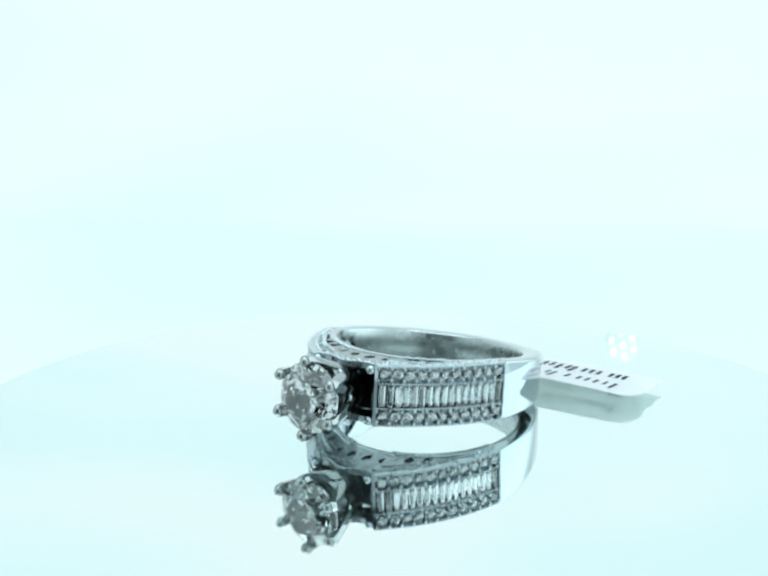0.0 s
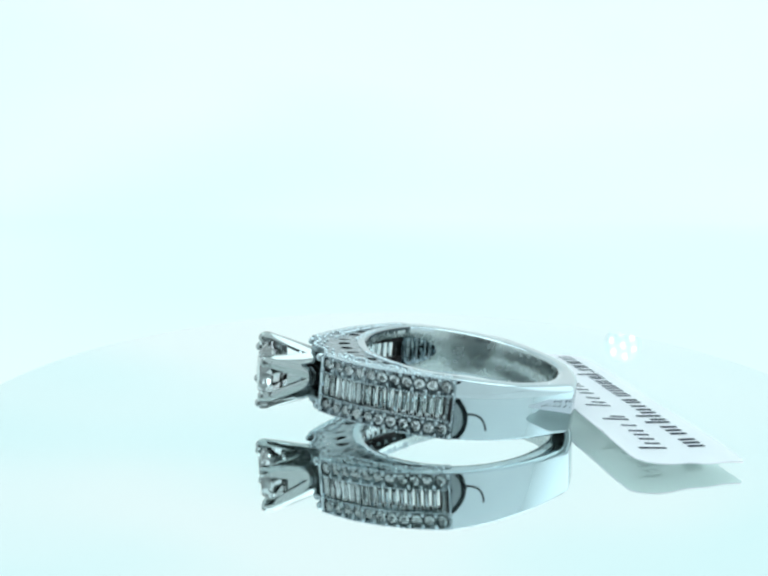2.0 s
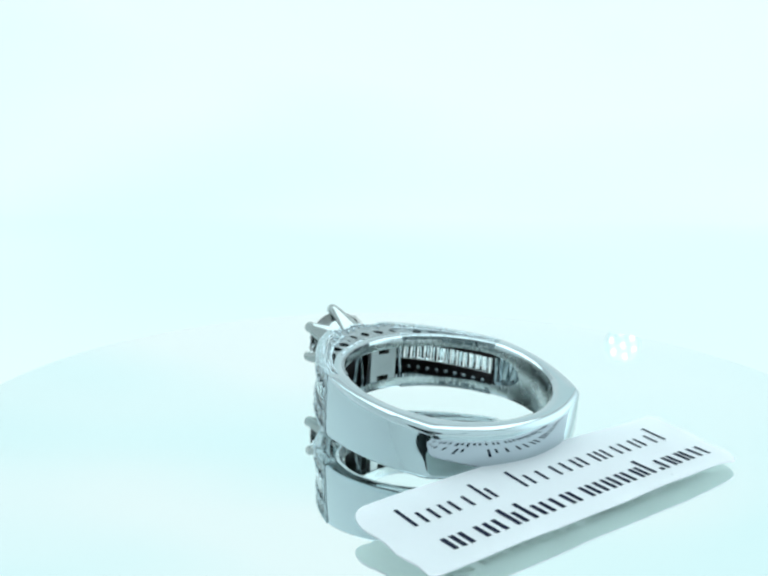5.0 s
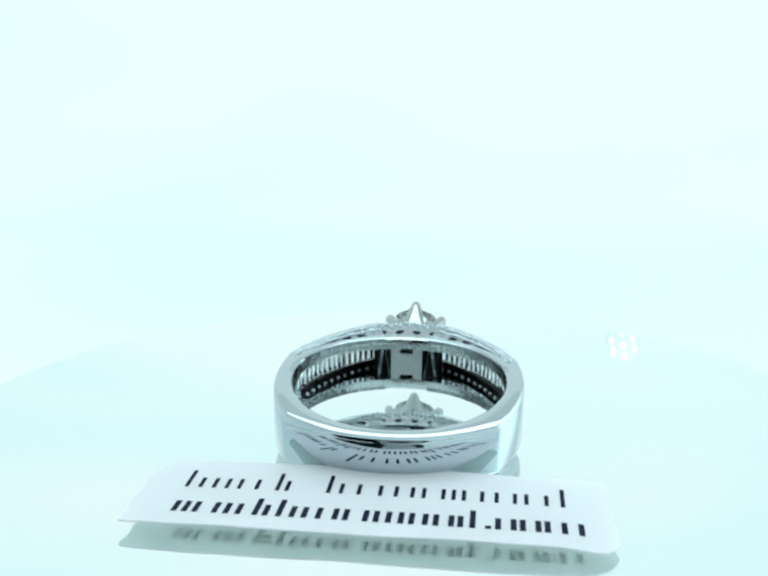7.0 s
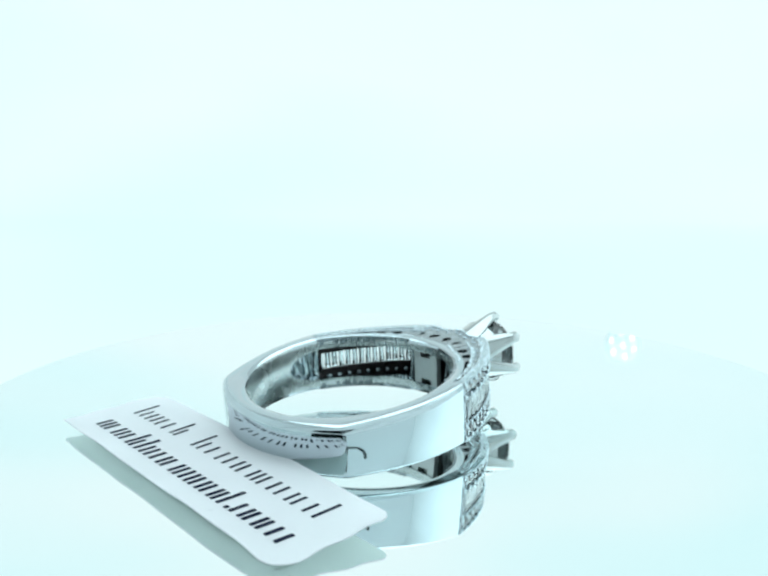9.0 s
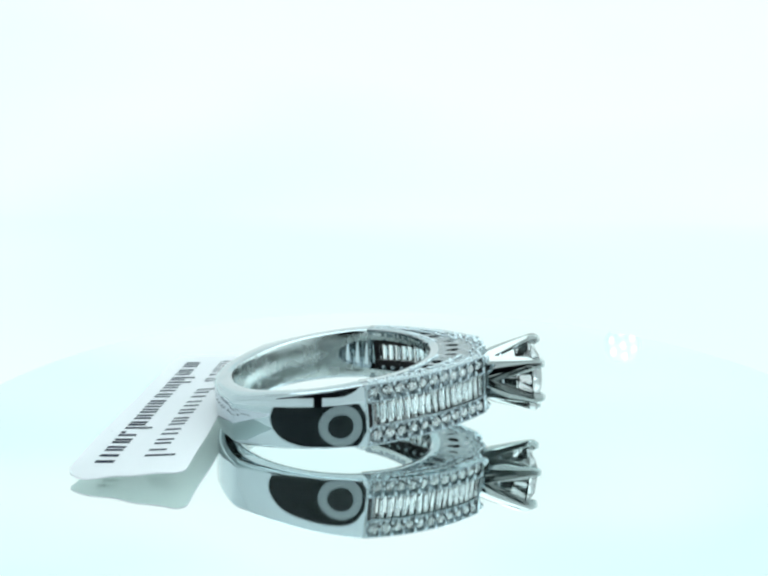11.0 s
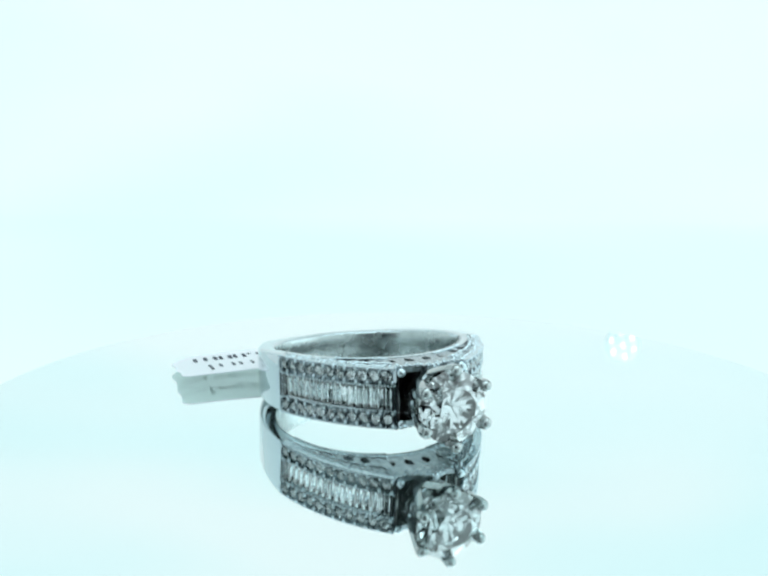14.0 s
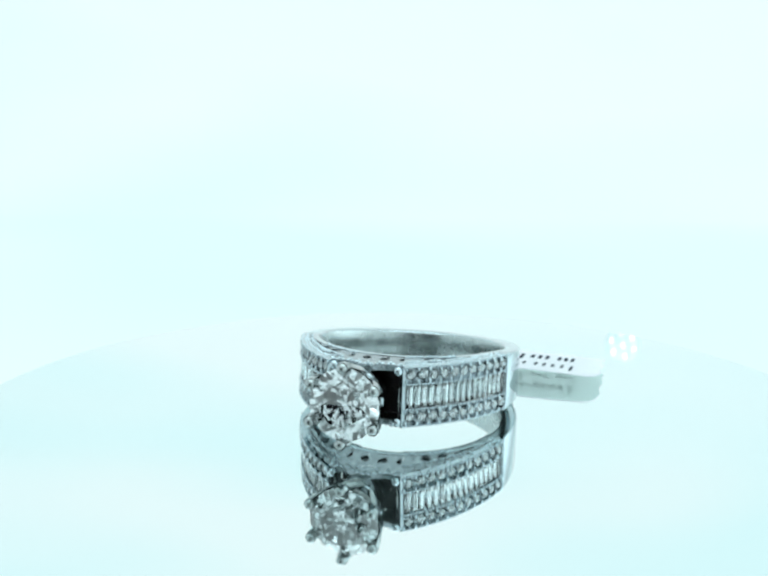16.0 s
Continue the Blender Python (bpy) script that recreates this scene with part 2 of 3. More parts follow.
def build_lamp():
    root = tagged(new("led_lamp"), "small white lamp head with seven bright chips", "lamp")
    root.matrix_basis = LAMP_POSE
    bm = bmesh.new()
    lathe(bm, [(0, -2), (11, -2), (11.5, -1.5), (11.5, -0.3), (11, 0), (0, 0)], 40)
    part("board", bm, LED_BOARD, root)
    bm = bmesh.new()
    tube(bm, [(0, 0, -1.9 - 118 * t) for t in np.linspace(0, 1, 6)], 2.2, 12)
    part("arm", bm, LED_BOARD, root, "", 40)
    bm = bmesh.new()
    lathe(bm, [(0, 0.5), (0.45, 0.45), (0.66, 0.33), (0.7, 0.05), (0, 0.05)], 20)
    me = mesh_of("chip", bm, LED)
    put("chip", me, root, pose(0, 0, 0))
    for i in range(6):
        a = i * math.pi / 3 + 0.3
        put("chip", me, root, pose(7.6 * K * math.cos(a), 7.6 * K * math.sin(a), 0))
    return root


# ---- the ring; plan units, y towards the stone, z along the finger ----
IN_C, IN_X, IN_R, IN_F = -0.65, 8.25, 8.25, 8.25   # bore: centre along y, half width, depth behind and before it


def bez(a, c, b, t):
    return tuple((1 - t) ** 2 * p + 2 * t * (1 - t) * q + t * t * s for p, q, s in zip(a, c, b))


SH_IN, SH_CTRL, SH_OUT = (3.0, 11.95), (7.6, 8.4), (9.35, 2.55)
CORNER, BACK_C = (7.75, -7.75), (0.0, -13.1)


def shoulder_curve(t, side):
    """Point and outward normal on a shoulder's face; t 0 at the head, 1 at the plain shank."""
    x, y = bez(SH_IN, SH_CTRL, SH_OUT, t)
    x2, y2 = bez(SH_IN, SH_CTRL, SH_OUT, t + 0.001)
    d = Vector((x2 - x, y2 - y)).normalized()
    return Vector((x * side, y)), Vector((abs(d.y) * side, abs(d.x)))


def inner(o):
    """The bore's point that faces a point of the outer contour."""
    d = Vector((o[0], o[1] - IN_C)).normalized()
    r = 1 / math.hypot(d.x / IN_X, d.y / (IN_F if d.y > 0 else IN_R))
    return Vector((d.x * r, IN_C + d.y * r))


WIDE = 2.38                      # half the band's width at the shoulders


def half(y):
    """Half the band's width at y, and the shift of its middle: the shank narrows and sinks towards the back."""
    k = min(1.0, max(0.0, (2.2 - y) / 12.2))
    return WIDE - 0.48 * k, -0.45 * k


def satin_bore(bm):
    """The bore's own wall takes the second, satin material."""
    for f in bm.faces:
        if all(math.hypot(v.co.x, v.co.y - IN_C) < IN_X + 0.12 for v in f.verts) and abs(f.calc_center_median().z) < 1.95:
            f.material_index = 1


def build_shank(root):
    mid = ((SH_OUT[0] + CORNER[0]) / 2 + 1.9, (SH_OUT[1] + CORNER[1]) / 2 + 0.1)
    side = [bez(SH_OUT, mid, CORNER, i / 47 * 0.98) for i in range(48)]
    mirrored = (-CORNER[0], CORNER[1])
    soft = [bez(side[-1], CORNER, bez(CORNER, BACK_C, mirrored, 0.018), i / 6) for i in range(1, 6)]
    half_side = side + soft
    back = [bez(CORNER, BACK_C, mirrored, 0.018 + 0.964 * i / 30) for i in range(31)]
    outer = half_side + back + [(-x, y) for x, y in half_side[::-1]]
    bm = bmesh.new()
    rings = []
    for x, y in outer:
        o = Vector((x, y))
        n = inner(o)
        h, mid_z = half(y)
        w = (o - n).length
        e = 0.12 + 0.38 * min(1.0, max(0.0, (2.2 - y) / 10))
        def at(s, z):
            p = n + (o - n) * (s / w)
            return (p.x, p.y, z + mid_z)
        # the slot of the bore runs on into the shank and ends round
        ang = math.degrees(math.atan2(abs(n.x), n.y - IN_C))
        k = (ang - 66) / 25
        slot = 1.4 * math.sqrt(max(0.0, 1 - max(0.0, k) ** 2)) if k < 1 else 0.0
        dep = (0.32 + 0.36 * abs(math.sin(ang * 0.5))) if slot > 0.1 else 0.0
        zs = slot - mid_z if slot > 0.1 else 0.05
        zl = -slot - mid_z if slot > 0.1 else -0.05
        sec = []
        for s, z in ((0, zl), (0, -h + 0.35), (0.1, -h + 0.11), (0.33, -h), (0.6, -h), (w - e, -h), (w - e * 0.55, -h + e * 0.14), (w - e * 0.14, -h + e * 0.55), (w, -h + e),
                     (w, h - e), (w - e * 0.14, h - e * 0.55), (w - e * 0.55, h - e * 0.14), (w - e, h), (0.6, h), (0.33, h), (0.1, h - 0.11), (0, h - 0.35), (0, zs), (dep, zs * 0.9), (dep, zl * 0.9)):
            sec.append(at(s, z))
        rings.append(sec)
    loft(bm, rings)
    satin_bore(bm)
    part("shank", bm, GOLD, root, "plain polished squared shank with a satin bore", 28).data.materials.append(SATIN)


def rail_strip(bm, side, t0, t1, z0, z1, d0, d1, n=28):
    """A strip along a shoulder between two depths from its face."""
    rings = []
    for i in range(n + 1):
        p, nn = shoulder_curve(t0 + (t1 - t0) * i / n, side)
        a, b = p + nn * d0, p + nn * d1
        rings.append([(a.x, a.y, z0), (b.x, b.y, z0), (b.x, b.y, z1), (a.x, a.y, z1)])
    loft(bm, rings)


def milgrain(bm, side, z, d, count=46, r=0.1):
    for i in range(count):
        p, nn = shoulder_curve((i + 0.5) / count, side)
        c = p + nn * d
        ball(bm, (c.x, c.y, z), r, 5, 4)


def brilliant(d, table=0.56, crown=0.155, pav=0.43, girdle=0.03, n=8):
    """Round brilliant of diameter d, table towards +z, girdle at z 0."""
    bm = bmesh.new()
    R = d / 2
    def ring(r, z, k, off):
        return [bm.verts.new((r * math.cos(2 * math.pi * (i + off) / k), r * math.sin(2 * math.pi * (i + off) / k), z)) for i in range(k)]
    T = ring(R * table, d * crown, n, 0.0)
    S = ring(R * (table + 0.5 * (1 - table) * 1.0), d * crown * 0.52, n, 0.5)
    G = ring(R, 0.0, 2 * n, 0.0)
    L = ring(R, -d * girdle, 2 * n, 0.0)
    P = ring(R * 0.27, -d * (girdle + pav * 0.74), n, 0.5)
    C = bm.verts.new((0, 0, -d * (girdle + pav)))
    bm.faces.new(T)
    for i in range(n):
        j = (i + 1) % n
        g0, g1, g2 = G[2 * i], G[2 * i + 1], G[(2 * i + 2) % (2 * n)]
        l0, l1, l2 = L[2 * i], L[2 * i + 1], L[(2 * i + 2) % (2 * n)]
        bm.faces.new((T[i], S[i], T[j]))
        bm.faces.new((S[i], g1, g2))
        bm.faces.new((S[i], g0, g1))
        bm.faces.new((T[j], S[i], g2))
        bm.faces.new((T[i], g0, S[i]))
        bm.faces.new((g0, l0, l1, g1))
        bm.faces.new((g1, l1, l2, g2))
        bm.faces.new((l0, P[i], l1))
        bm.faces.new((l1, P[i], l2))
        bm.faces.new((l2, P[i], P[j]))
        bm.faces.new((P[i], C, P[j]))
    return bm


def baguette(w, h, d):
    """Step-cut stone, w by h, table towards +z."""
    bm = bmesh.new()
    rings = []
    for sx, sy, z in ((0.6, 0.86, 0.2 * d), (0.85, 0.95, 0.12 * d), (1, 1, 0), (1, 1, -0.1 * d), (0.56, 0.84, -0.5 * d), (0.08, 0.6, -0.85 * d)):
        a, b = w / 2 * sx, h / 2 * sy
        rings.append([(-a, -b, z), (a, -b, z), (a, b, z), (-a, b, z)])
    loft(bm, rings)
    return bm


def face_pose(p, nn, z, d=0.0):
    """Pose on a shoulder: local z outward, y up the band."""
    c = p + nn * d
    zax = Vector((nn.x, nn.y, 0))
    yax = Vector((0, 0, 1))
    xax = yax.cross(zax)
    m = Matrix((xax, yax, zax)).transposed().to_4x4()
    m.translation = Vector((c.x, c.y, z)) * K
    return m


PAVE = 11
BAGS = 17


def build_shoulder(root, side, stones):
    h = WIDE
    sh = put("shoulder", None, root)
    me_round, me_bag = stones
    # channel floor, rails and end plates
    for z0, z1 in ((0.95, h - 0.02), (-h + 0.02, -0.95)):
        bm = bmesh.new()
        rail_strip(bm, side, 0.0, 1.0, z0, z1, -0.62, -0.48)
        part("stone_bed", bm, GOLD_WORN, sh, "bright-cut bed of the small stones", 30)
    for z0, z1 in ((h - 0.14, h), (0.92, 1.04), (-1.04, -0.92), (-h, -h + 0.14)):
        bm = bmesh.new()
        rail_strip(bm, side, 0.0, 1.0, z0, z1, -0.6, 0.0)
        part("channel_rail", bm, GOLD, sh, "", 30)
    for t0, t1 in ((0.0, 0.022), (0.982, 1.0)):
        bm = bmesh.new()
        rail_strip(bm, side, t0, t1, -h + 0.02, h - 0.02, -0.7, 0.004, 2)
        part("end_plate", bm, GOLD, sh, "", 30)
    # dark piece at the channel's end: a mirrored dark put into its colour
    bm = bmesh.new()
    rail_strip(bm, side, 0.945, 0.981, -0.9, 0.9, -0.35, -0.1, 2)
    part("channel_end", bm, GOLD_DARK, sh, "end of the baguette channel, its mirrored dark put into the colour", 30)
    # dark backs: shade inside the gallery is put into the lining's colour
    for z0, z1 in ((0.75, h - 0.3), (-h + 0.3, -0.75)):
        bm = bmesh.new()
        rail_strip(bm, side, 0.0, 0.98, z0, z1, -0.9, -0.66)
        part("channel_lining", bm, GOLD_DARK, sh, "back of the stone channel, its shade put into the colour", 30)
        bm = bmesh.new()
        for i in range(PAVE):
            p, nn = shoulder_curve(0.04 + 0.9 * (i + 0.5) / PAVE, side)
            c = p - nn * 0.9
            ball(bm, (c.x, c.y, (z0 + z1) / 2), 0.3, 8, 5, (1, 1, 0.8))
        tagged(put("stone_seat", mesh_of("stone_seat", bm, GOLD_WORN, 60), sh), kind="stuff")
    bm = bmesh.new()
    for z in (h - 0.08, 0.98, -0.98, -h + 0.08):
        milgrain(bm, side, z, 0.02)
    for tt in (0.955, 0.99):
        p, nn = shoulder_curve(tt, side)
        for i in range(17):
            ball(bm, (p.x + nn.x * 0.02, p.y + nn.y * 0.02, -h + 0.2 + (2 * h - 0.4) * i / 16), 0.1, 5, 4)
    me = mesh_of("milgrain", bm, GOLD, 80)
    tagged(put("milgrain", me, sh), kind="stuff")
    bm = bmesh.new()
    for row in (1, -1):
        zc = row * 1.66
        for i in range(PAVE + 1):
            for dz in (-0.45, 0.45):
                t = 0.025 + 0.955 * i / PAVE
                p, nn = shoulder_curve(min(t, 0.985), side)
                c = p + nn * 0.0
                ball(bm, (c.x, c.y, zc + dz + random.uniform(-0.04, 0.04)), random.uniform(0.14, 0.21), 6, 4)
    me = mesh_of("bead_setting", bm, GOLD, 80)
    tagged(put("bead_setting", me, sh), kind="stuff")
    for row in (1, -1):
        for i in range(PAVE):
            p, nn = shoulder_curve(0.025 + 0.955 * (i + 0.5) / PAVE, side)
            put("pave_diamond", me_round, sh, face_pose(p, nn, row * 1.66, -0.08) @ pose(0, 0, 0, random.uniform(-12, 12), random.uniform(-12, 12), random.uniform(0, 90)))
    for i in range(BAGS):
        p, nn = shoulder_curve(0.03 + 0.945 * (i + 0.5) / BAGS, side)
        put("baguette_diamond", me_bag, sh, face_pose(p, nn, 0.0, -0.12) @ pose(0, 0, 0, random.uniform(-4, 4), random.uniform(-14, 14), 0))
    # pierced gallery plates above and below
    for top in (1, -1):
        bm = bmesh.new()
        cells = 5
        t_in = (0.0, 0.16, 0.32, 0.48, 0.80, 0.998)
        for c in range(cells):
            ta, tb = t_in[c], t_in[c + 1]
            def spot(a, b, z):
                # a along the shoulder, b from the bore to the face
                p, nn = shoulder_curve(ta + (tb - ta) * a, side)
                o = p - nn * 0.3
                q = inner(o)
                q = q + (o - q) * (b if b > 0 else 0.0)
                return (q.x, q.y, z)
            z1 = top * (h - 0.05)
            z0 = top * (h - 0.6)
            sq, el = [], []
            n = 16
            for i in range(n):
                a = 2 * math.pi * i / n
                ca, sa = math.cos(a), math.sin(a)
                k = 0.5 / max(abs(ca), abs(sa))
                sq.append((0.5 + k * ca, 0.5 + k * sa))
                pw = (0.27, 0.31, 0.33, 0.43, 0.02)[c]
                ph = (0.1, 0.14, 0.15, 0.15, 0.02)[c]
                mid_b = (0.35, 0.4, 0.46, 0.55, 0.6)[c]
                sq_a, sq_b = (math.copysign(abs(ca) ** 0.6, ca), math.copysign(abs(sa) ** 0.6, sa)) if c == 3 else (ca, sa)
                el.append((0.5 + pw * sq_a * (1 + 0.25 * sa), mid_b + ph * sq_b))
            ring = [[bm.verts.new(spot(a, b, z)) for a, b in pts] for pts, z in ((sq, z0), (sq, z1), (el, z1), (el, z0))]
            for r0, r1 in zip(ring, ring[1:] + ring[:1]):
                for i in range(n):
                    j = (i + 1) % n
                    bm.faces.new((r0[i], r0[j], r1[j], r1[i]))
        bmesh.ops.remove_doubles(bm, verts=bm.verts, dist=0.001)
        part("gallery_plate", bm, GOLD_WORN, sh, "pierced filigree gallery", 30)
        bm = bmesh.new()
        for i in range(38):
            p, nn = shoulder_curve(0.01 + 0.95 * (i + 0.5) / 38, side)
            o = p - nn * 0.42
            for b in (0.95, 0.66, 0.2):
                if b == 0.2 and i > 20:
                    continue
                q = inner(o)
                q = q + (o - q) * (b + random.uniform(-0.03, 0.03))
                ball(bm, (q.x, q.y, top * (h - 0.06)), random.uniform(0.1, 0.19), 6, 4)
        for i in range(15):
            p, nn = shoulder_curve(0.03 + 0.9 * (i + 0.5) / 15, side)
            q = inner(p)
            c = p + (q - p).normalized() * 0.72
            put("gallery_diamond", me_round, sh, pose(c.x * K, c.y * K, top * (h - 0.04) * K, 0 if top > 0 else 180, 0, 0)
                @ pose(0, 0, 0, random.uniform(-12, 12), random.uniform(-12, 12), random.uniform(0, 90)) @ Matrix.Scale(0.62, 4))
        for i in range(130):
            p, nn = shoulder_curve(random.uniform(0.0, 0.97), side)
            q = inner(p)
            c = q + (p - q) * random.uniform(0.58, 0.97)
            ball(bm, (c.x, c.y, top * (h - 0.05)), random.uniform(0.07, 0.14), 5, 4)
        me = mesh_of("gallery_milgrain", bm, GOLD, 50)
        tagged(put("gallery_milgrain", me, sh), kind="stuff")
    return sh


def build_bore_rails(root):
    # two rims of the bore across the front, and the central bar between them
    for top in (1, -1):
        bm = bmesh.new()
        rings = []
        for i in range(41):
            a = math.pi / 2 + (i / 40 - 0.5) * 2 * 1.24
            ca, sa = math.cos(a), math.sin(a)
            sec = []
            for s, z in ((0.0, 1.42), (0.0, 2.03), (0.1, 2.27), (0.33, 2.38), (0.8, 2.38), (0.8, 1.42)):
                sec.append(((IN_X + s) * ca, IN_C + (IN_F + s) * sa, z * top))
            rings.append(sec)
        loft(bm, rings)
        satin_bore(bm)
        part("bore_rim", bm, GOLD, root, "", 30).data.materials.append(SATIN)
    bm = bmesh.new()
    for x0, x1, z0, z1 in ((-1.35, -0.58, -2.1, 2.1), (0.58, 1.35, -2.1, 2.1), (-0.6, 0.6, -0.98, 0.98), (-0.6, 0.6, 1.42, 2.1), (-0.6, 0.6, -2.1, -1.42)):
        box(bm, ((x0 + x1) / 2, IN_C + IN_F + 0.3, (z0 + z1) / 2), (x1 - x0, 0.5, z1 - z0))
    part("centre_bar", bm, BRUSHED, root, "flat bar with two small slots", 30)
    # added backing: the shade in the slots is put into its colour
    bm = bmesh.new()
    box(bm, (0, IN_C + IN_F + 0.98, 0), (2.0, 0.3, 3.7), None, 0.05)
    part("bar_backing", bm, GOLD_DARK, root, "", 30)
    for side in (1, -1):
        for k, lean in ((1.75, 0.5), (2.35, -0.4)):
            bm = bmesh.new()
            y = IN_C + IN_F * math.sqrt(1 - (k / IN_X) ** 2) + 1.1
            tube(bm, [(side * (k + lean * z / 3), y, z) for z in np.linspace(-1.7, 1.7, 7)], 0.17, 6)
            part("gallery_wire", bm, GOLD_WORN, root, "", 60)


HEAD_Y, HEAD_X = 11.4, 0.27


def build_head(root, diamond):
    m = Matrix.Translation((HEAD_X * K, HEAD_Y * K, -0.05 * K)) @ Euler((radians(-90), 0, 0)).to_matrix().to_4x4() @ Matrix.Scale(1.05, 4)
    head = put("head", None, root, m)
    # local z towards the viewer of the stone; six prongs with one up and one down
    bm = bmesh.new()
    lathe(bm, [(0, -1.2), (1.5, -1.2), (1.6, -0.4), (1.35, 0.1), (1.5, 0.35), (1.2, 0.5), (0, 0.4)], 32)
    part("collet", bm, HEAD_METAL, head, "polished base cup", 30)
    bm = bmesh.new()
    lathe(bm, [(1.3, 0.3), (1.5, 0.9), (2.22, 2.95), (2.34, 2.95), (1.75, 0.9), (1.6, 0.2), (1.3, 0.3)], 36)
    part("cup", bm, HEAD_METAL, head, "flaring cup under the stone", 40)
    for i in range(6):
        a = math.pi / 2 + i * math.pi / 3
        ca, sa = math.cos(a), math.sin(a)
        bm = bmesh.new()
        rings = []
        for k in range(13):
            t = k / 12
            r = 1.15 + 1.7 * (t ** 0.85)
            z = 0.0 + 4.75 * t
            if t > 0.93:
                r -= 0.12
            wd = 1.28 - 0.85 * t if t < 0.85 else 0.46
            th = 0.5 - 0.08 * t
            rings.append([(ca * (r + th * cx) - sa * wd * cy, sa * (r + th * cx) + ca * wd * cy, z)
                          for cx, cy in ((-0.8, -0.5), (0.1, -1), (0.8, -0.6), (1, 0), (0.8, 0.6), (0.1, 1), (-0.8, 0.5), (-1, 0))])
        loft(bm, rings)
        ball(bm, (ca * 2.68, sa * 2.68, 4.75), 0.4, 10, 8, (1, 1, 0.95))
        part("prong", bm, HEAD_METAL, head, "", 40)
    bm = bmesh.new()
    tube(bm, [(2.0 * math.cos(a), 2.0 * math.sin(a), 1.9) for a in np.arange(36) * math.pi / 18], 0.16, 8, True)
    part("basket_rail", bm, GOLD, head, "", 60)
    put("centre_diamond", diamond, head, pose(0, 0, 4.2 * K, 0, 0, 11), "large round brilliant-cut diamond")
    return head


def build_ring():
    root = tagged(new("diamond_ring"), "white gold ring with round diamond, baguette and pave shoulders, lying flat", "ring")
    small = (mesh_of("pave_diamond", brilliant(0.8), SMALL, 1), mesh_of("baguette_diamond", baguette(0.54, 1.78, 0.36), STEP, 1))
    build_shank(root)
    for side in (1, -1):
        build_shoulder(root, side, small)
    build_bore_rails(root)
    # pierced bridge over and under the recess
    for top in (1, -1):
        bm = bmesh.new()
        cells = 4
        for c in range(cells):
            xa, xb = -3.0 + 6.0 * c / cells, -3.0 + 6.0 * (c + 1) / cells
            def spot(a, b, z):
                x = xa + (xb - xa) * a
                y0 = IN_C + IN_F * math.sqrt(1 - (x / IN_X) ** 2) + 0.3
                y1 = 12.05 + 0.25 * math.cos(x * 2.1) - 0.07 * x * x
                return (x, y0 + (y1 - y0) * b, z)
            n = 16
            sq, el = [], []
            for i in range(n):
                a = 2 * math.pi * i / n
                ca, sa = math.cos(a), math.sin(a)
                k = 0.5 / max(abs(ca), abs(sa))
                sq.append((0.5 + k * ca, 0.5 + k * sa))
                el.append((0.5 + 0.24 * ca * (1 + 0.3 * sa), 0.4 + 0.13 * sa))
            z0, z1 = top * 1.9, top * 2.34
            rings = [[bm.verts.new(spot(a, b, z)) for a, b in pts] for pts, z in ((sq, z0), (sq, z1), (el, z1), (el, z0))]
            for r0, r1 in zip(rings, rings[1:] + rings[:1]):
                for i in range(n):
                    j = (i + 1) % n
                    bm.faces.new((r0[i], r0[j], r1[j], r1[i]))
        bmesh.ops.remove_doubles(bm, verts=bm.verts, dist=0.001)
        part("gallery_bridge", bm, GOLD_WORN, root, "pierced filigree bridge", 30)
        bm = bmesh.new()
        for i in range(15):
            x = -2.9 + 5.8 * i / 14
            y1 = 12.05 + 0.25 * math.cos(x * 2.1) - 0.07 * x * x
            ball(bm, (x, y1 - 0.15, top * 2.33), random.uniform(0.14, 0.22), 6, 4)
            if i % 2:
                ball(bm, (x, y1 - 0.75, top * 2.33), 0.16, 6, 4)
        tagged(put("bridge_milgrain", mesh_of("bridge_milgrain", bm, GOLD, 50), root), kind="stuff")
    # recess between the shoulders, behind the head; its shade is put into the colour
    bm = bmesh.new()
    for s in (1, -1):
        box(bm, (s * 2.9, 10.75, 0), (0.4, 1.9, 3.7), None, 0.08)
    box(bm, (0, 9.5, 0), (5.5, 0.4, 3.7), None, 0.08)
    part("head_seat", bm, GOLD_DARK, root, "recess behind the head, its shade put into the colour", 30)
    for sx in (1, -1):
        for y0, y1 in ((10.1, 10.5), (10.75, 10.6), (11.2, 11.5)):
            bm = bmesh.new()
            tube(bm, [(sx * 2.64, y0 + (y1 - y0) * t + 0.25 * math.sin(5 * t), -1.6 + 3.2 * t) for t in np.linspace(0, 1, 9)], 0.13, 6)
            part("recess_wire", bm, HEAD_METAL, root, "", 60)
        for sz in (1, -1):
            bm = bmesh.new()
            tube(bm, [(sx * 2.62, 11.2, sz * 1.98), (sx * 2.62, 11.95, sz * 1.98)], 0.3, 10)
            ball(bm, (sx * 2.62, 12.0, sz * 1.98), 0.36, 10, 8)
            part("corner_bead", bm, GOLD, root, "", 50)
    build_head(root, mesh_of("centre_diamond", brilliant(5.25, pav=0.452), DIAMOND, 1))
    return root


# ---- the paper tag ----
TAG = ((-15.3, -9.9, 1.1), (15.5, -9.4, 1.2), (15.3, -17.95, 0.8), (-15.1, -18.45, 0.75))


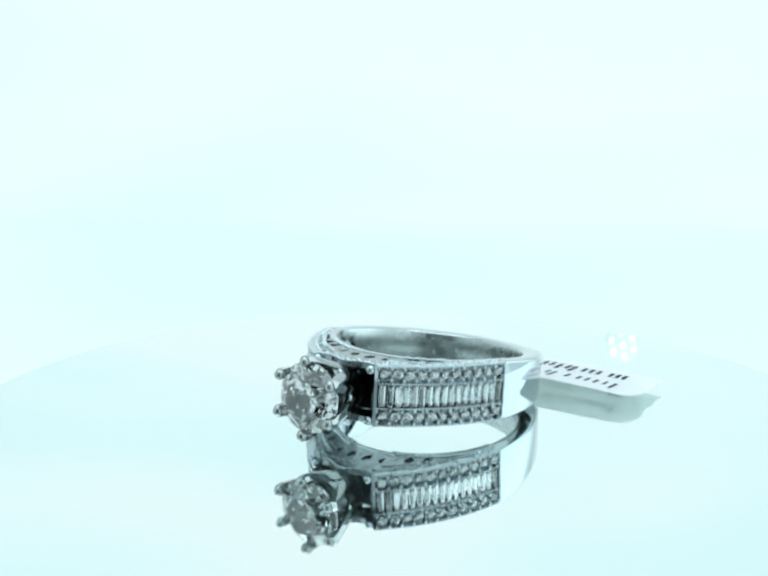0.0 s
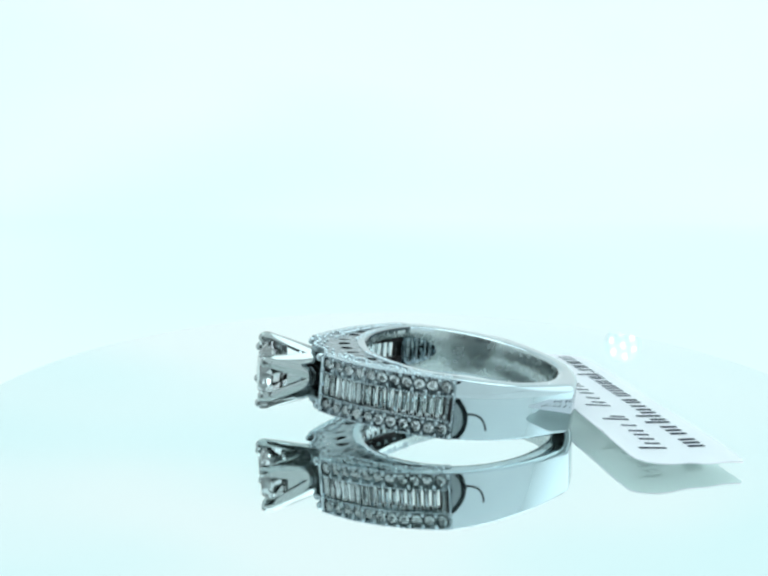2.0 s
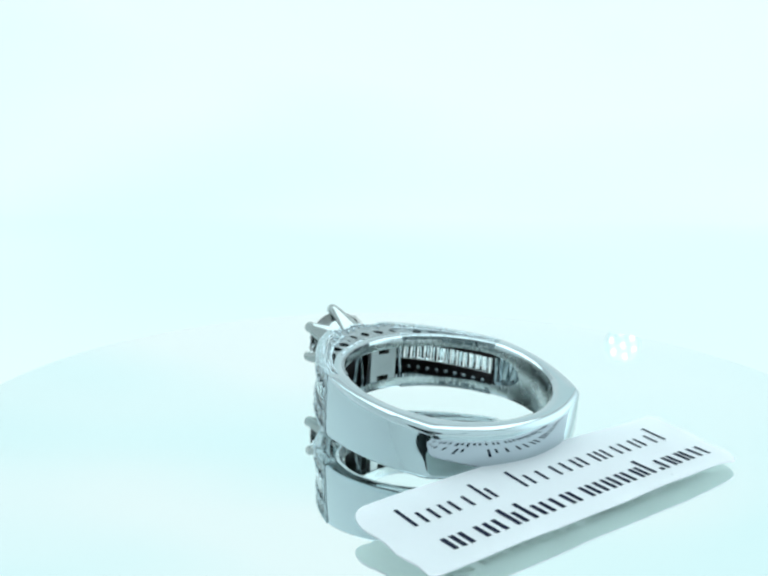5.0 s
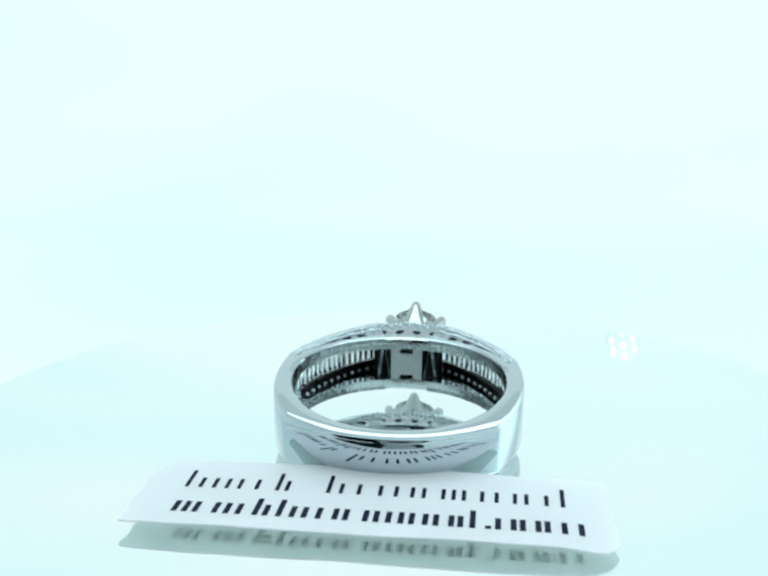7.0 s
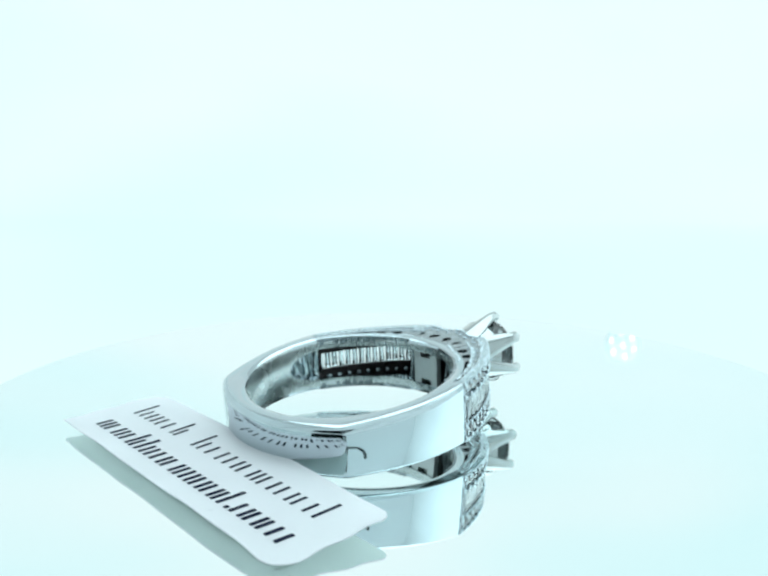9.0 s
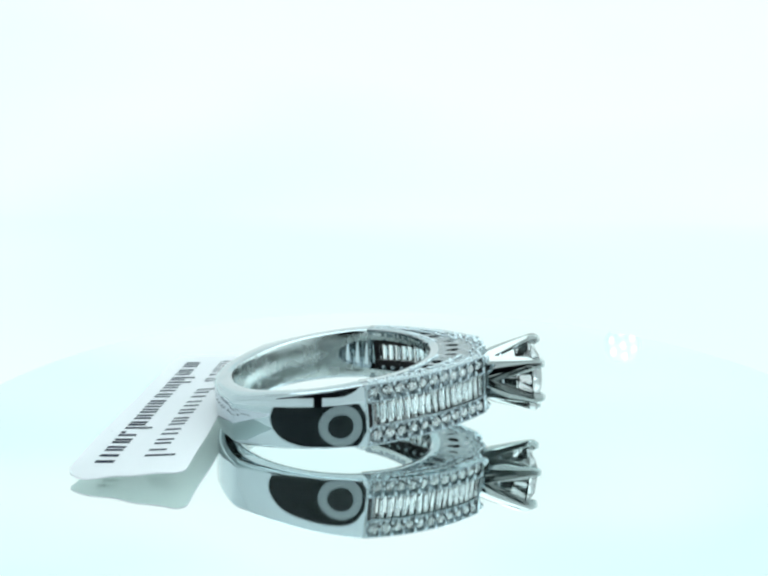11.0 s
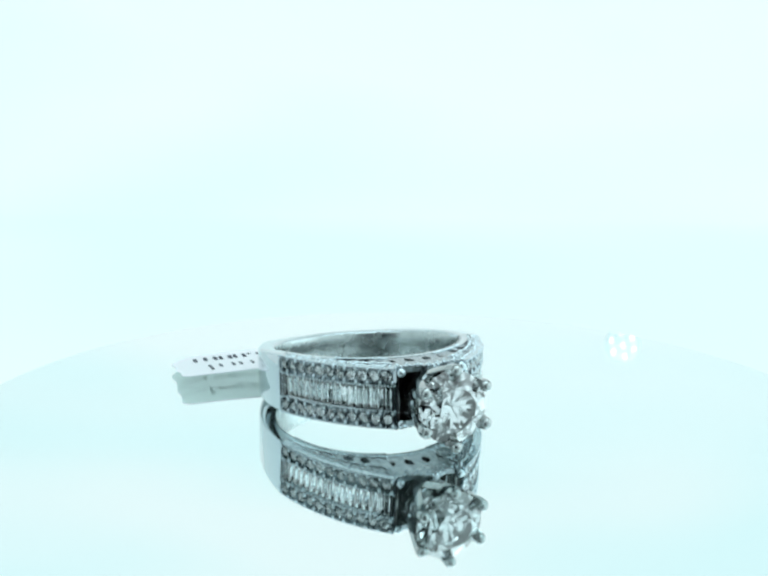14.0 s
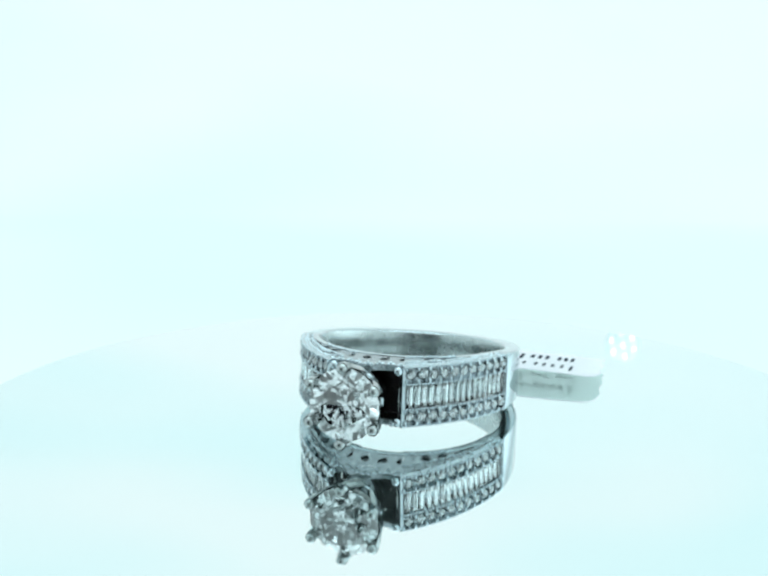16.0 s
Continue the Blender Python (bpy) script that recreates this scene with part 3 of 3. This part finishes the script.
def tag_point(a, b, lift=0.0):
    """a along the tag, b from its far to its near edge, 0 to 1."""
    # rounded corners
    r = 0.35 if a < 0.5 < b else 0.8 if b < 0.5 < a else 1.6
    ea, eb = 15.2 - r, 3.8 - r
    ux, uy = abs(a - 0.5) * 30.4 - ea, abs(b - 0.5) * 7.6 - eb
    if ux > 0 and uy > 0:
        k = max(ux, uy) / math.hypot(ux, uy)
        a = 0.5 + math.copysign((ea + ux * k) / 30.4, a - 0.5)
        b = 0.5 + math.copysign((eb + uy * k) / 7.6, b - 0.5)
    p = [Vector(c) for c in TAG]
    q = (p[0] * (1 - a) + p[1] * a) * (1 - b) + (p[3] * (1 - a) + p[2] * a) * b
    # one corner bends down towards the mirror, and the cut edges are a little wavy
    bend = max(0.0, (a - 0.86) / 0.14) * b
    q.z -= 0.5 * bend * bend
    wave = abs(2 * b - 1) ** 6 + abs(2 * a - 1) ** 40
    q.z += 0.04 * wave * math.sin(a * 13 + b * 5)
    q.y += 0.025 * wave * math.sin(a * 29 + 1.3) * (2 * b - 1)
    q.x += 0.09 * abs(2 * a - 1) ** 40 * math.sin(b * 17 + a)
    q.z += 0.25 * math.sin(math.pi * a) * (1 - b) - 0.12 * math.sin(math.pi * b) + lift
    return q


# each mark: where it starts and ends along the line, its upright bars, and which of them is tall (-1: none)
LINE_A = ((-12.5, -10.4, 3, 0), (-9.8, -8.7, 2, -1), (-7.8, -7.0, 1, -1), (-6.4, -5.5, 2, 0), (-3.0, -1.9, 2, 0), (-1.0, -0.2, 1, -1), (0.4, 1.7, 2, -1), (2.5, 3.5, 2, -1),
          (4.5, 6.1, 3, -1), (7.0, 8.2, 2, -1), (9.1, 10.1, 2, -1), (11.1, 12.4, 2, 1))
LINE_B = ((-12.3, -10.6, 3, -1), (-9.7, -8.6, 2, -1), (-8.2, -7.3, 1, -1), (-7.1, -6.1, 2, 0), (-5.6, -4.4, 2, 0), (-4.0, -3.3, 1, -1), (-3.1, -1.7, 2, -1), (-1.4, 0.2, 2, -1),
          (0.5, 2.4, 3, -1), (2.7, 3.9, 2, -1), (4.2, 5.5, 2, -1), (5.7, 6.8, 2, 1), (7.4, 7.7, 1, -2), (8.0, 9.3, 2, -1), (9.5, 10.8, 2, -1), (11.0, 13.4, 3, -1))


def mark(bm, a0, a1, b0, b1):
    v = []
    for lift in (0.012, 0.03):
        v.append([bm.verts.new(tag_point(a, b, lift)) for a, b in ((a0, b0), (a1, b0), (a1, b1), (a0, b1))])
    bm.faces.new(v[1])
    bm.faces.new(v[0][::-1])
    for i in range(4):
        j = (i + 1) % 4
        bm.faces.new((v[0][i], v[0][j], v[1][j], v[1][i]))


def build_tag():
    root = tagged(new("paper_tag"), "white folded paper price tag with two printed lines beside the ring", "tag")
    bm = bmesh.new()
    na, nb = 100, 38
    lay = []
    for lift in (0.0, -0.1):
        lay.append([[bm.verts.new(tag_point(i / na, j / nb, lift)) for i in range(na + 1)] for j in range(nb + 1)])
    for s, g in enumerate(lay):
        for j in range(nb):
            for i in range(na):
                bm.faces.new((g[j][i], g[j][i + 1], g[j + 1][i + 1], g[j + 1][i]))
    under = {v for row in lay[1] for v in row}
    rim = lambda g: [g[0][i] for i in range(na)] + [g[j][na] for j in range(nb)] + [g[nb][i] for i in range(na, 0, -1)] + [g[j][0] for j in range(nb, 0, -1)]
    r0, r1 = rim(lay[0]), rim(lay[1])
    for i in range(len(r0)):
        j = (i + 1) % len(r0)
        bm.faces.new((r0[i], r0[j], r1[j], r1[i]))
    for f in bm.faces:
        f.material_index = 1 if all(v in under for v in f.verts) else 0
    part("sheet", bm, PAPER, root, "white face over a pale green back", 40).data.materials.append(PAPER_BACK)
    # each printed mark is a few plain bars
    for line, thick, tall, top, foot, label in ((LINE_A, 0.27, 0.17, 0.28, 0.43, "upper line of dark printed bars"), (LINE_B, 0.36, 0.57, 0.66, 0.82, "lower line of heavier printed bars")):
        bm = bmesh.new()
        for x0, x1, bars, high in line:
            for i in range(bars):
                x = x0 + (x1 - x0 - thick) * (i / (bars - 1) if bars > 1 else 0)
                a = (x + 15.2) / 30.6
                mark(bm, a, a + thick / 30.6, tall if high == i else top if high > -2 else foot - 0.04, foot)
        part("print_line", bm, INK, root, label, 30)
    return root


# ---- build ----
LAMP_POSE = look((0.155, 0.5, 0.123), (0.027, 0.027, 0.0)) @ pose(0, 0, 0, 180, 0, 0)
build_tent()
turntable = build_turntable()
build_recorder()
build_lamp()
ring = build_ring()
tag = build_tag()


def motions():
    """The disc, the ring and the tag turn together at one speed."""
    times = [round(i * 0.2, 2) for i in range(81)]
    disc = Matrix.Translation((1.05 * K, 2.3 * K, -0.2 * K))
    rest_ring = pose(2.6 * K, 3.95 * K, 3.32 * K, 0, 0, 145.7) @ pose(0.4 * K, -0.15 * K, 0, 4.2, 0, 0)
    rest_tag = pose(2.6 * K, 3.95 * K, 0, 0, 0, 144.2)
    turn = lambda t: pose(0.15 * K, 0, 0, 0, 0, -SPEED * t)
    walk(turntable, [(t, disc @ turn(t)) for t in times])
    walk(ring, [(t, turn(t) @ rest_ring) for t in times])
    walk(tag, [(t, turn(t) @ rest_tag) for t in times])


motions()
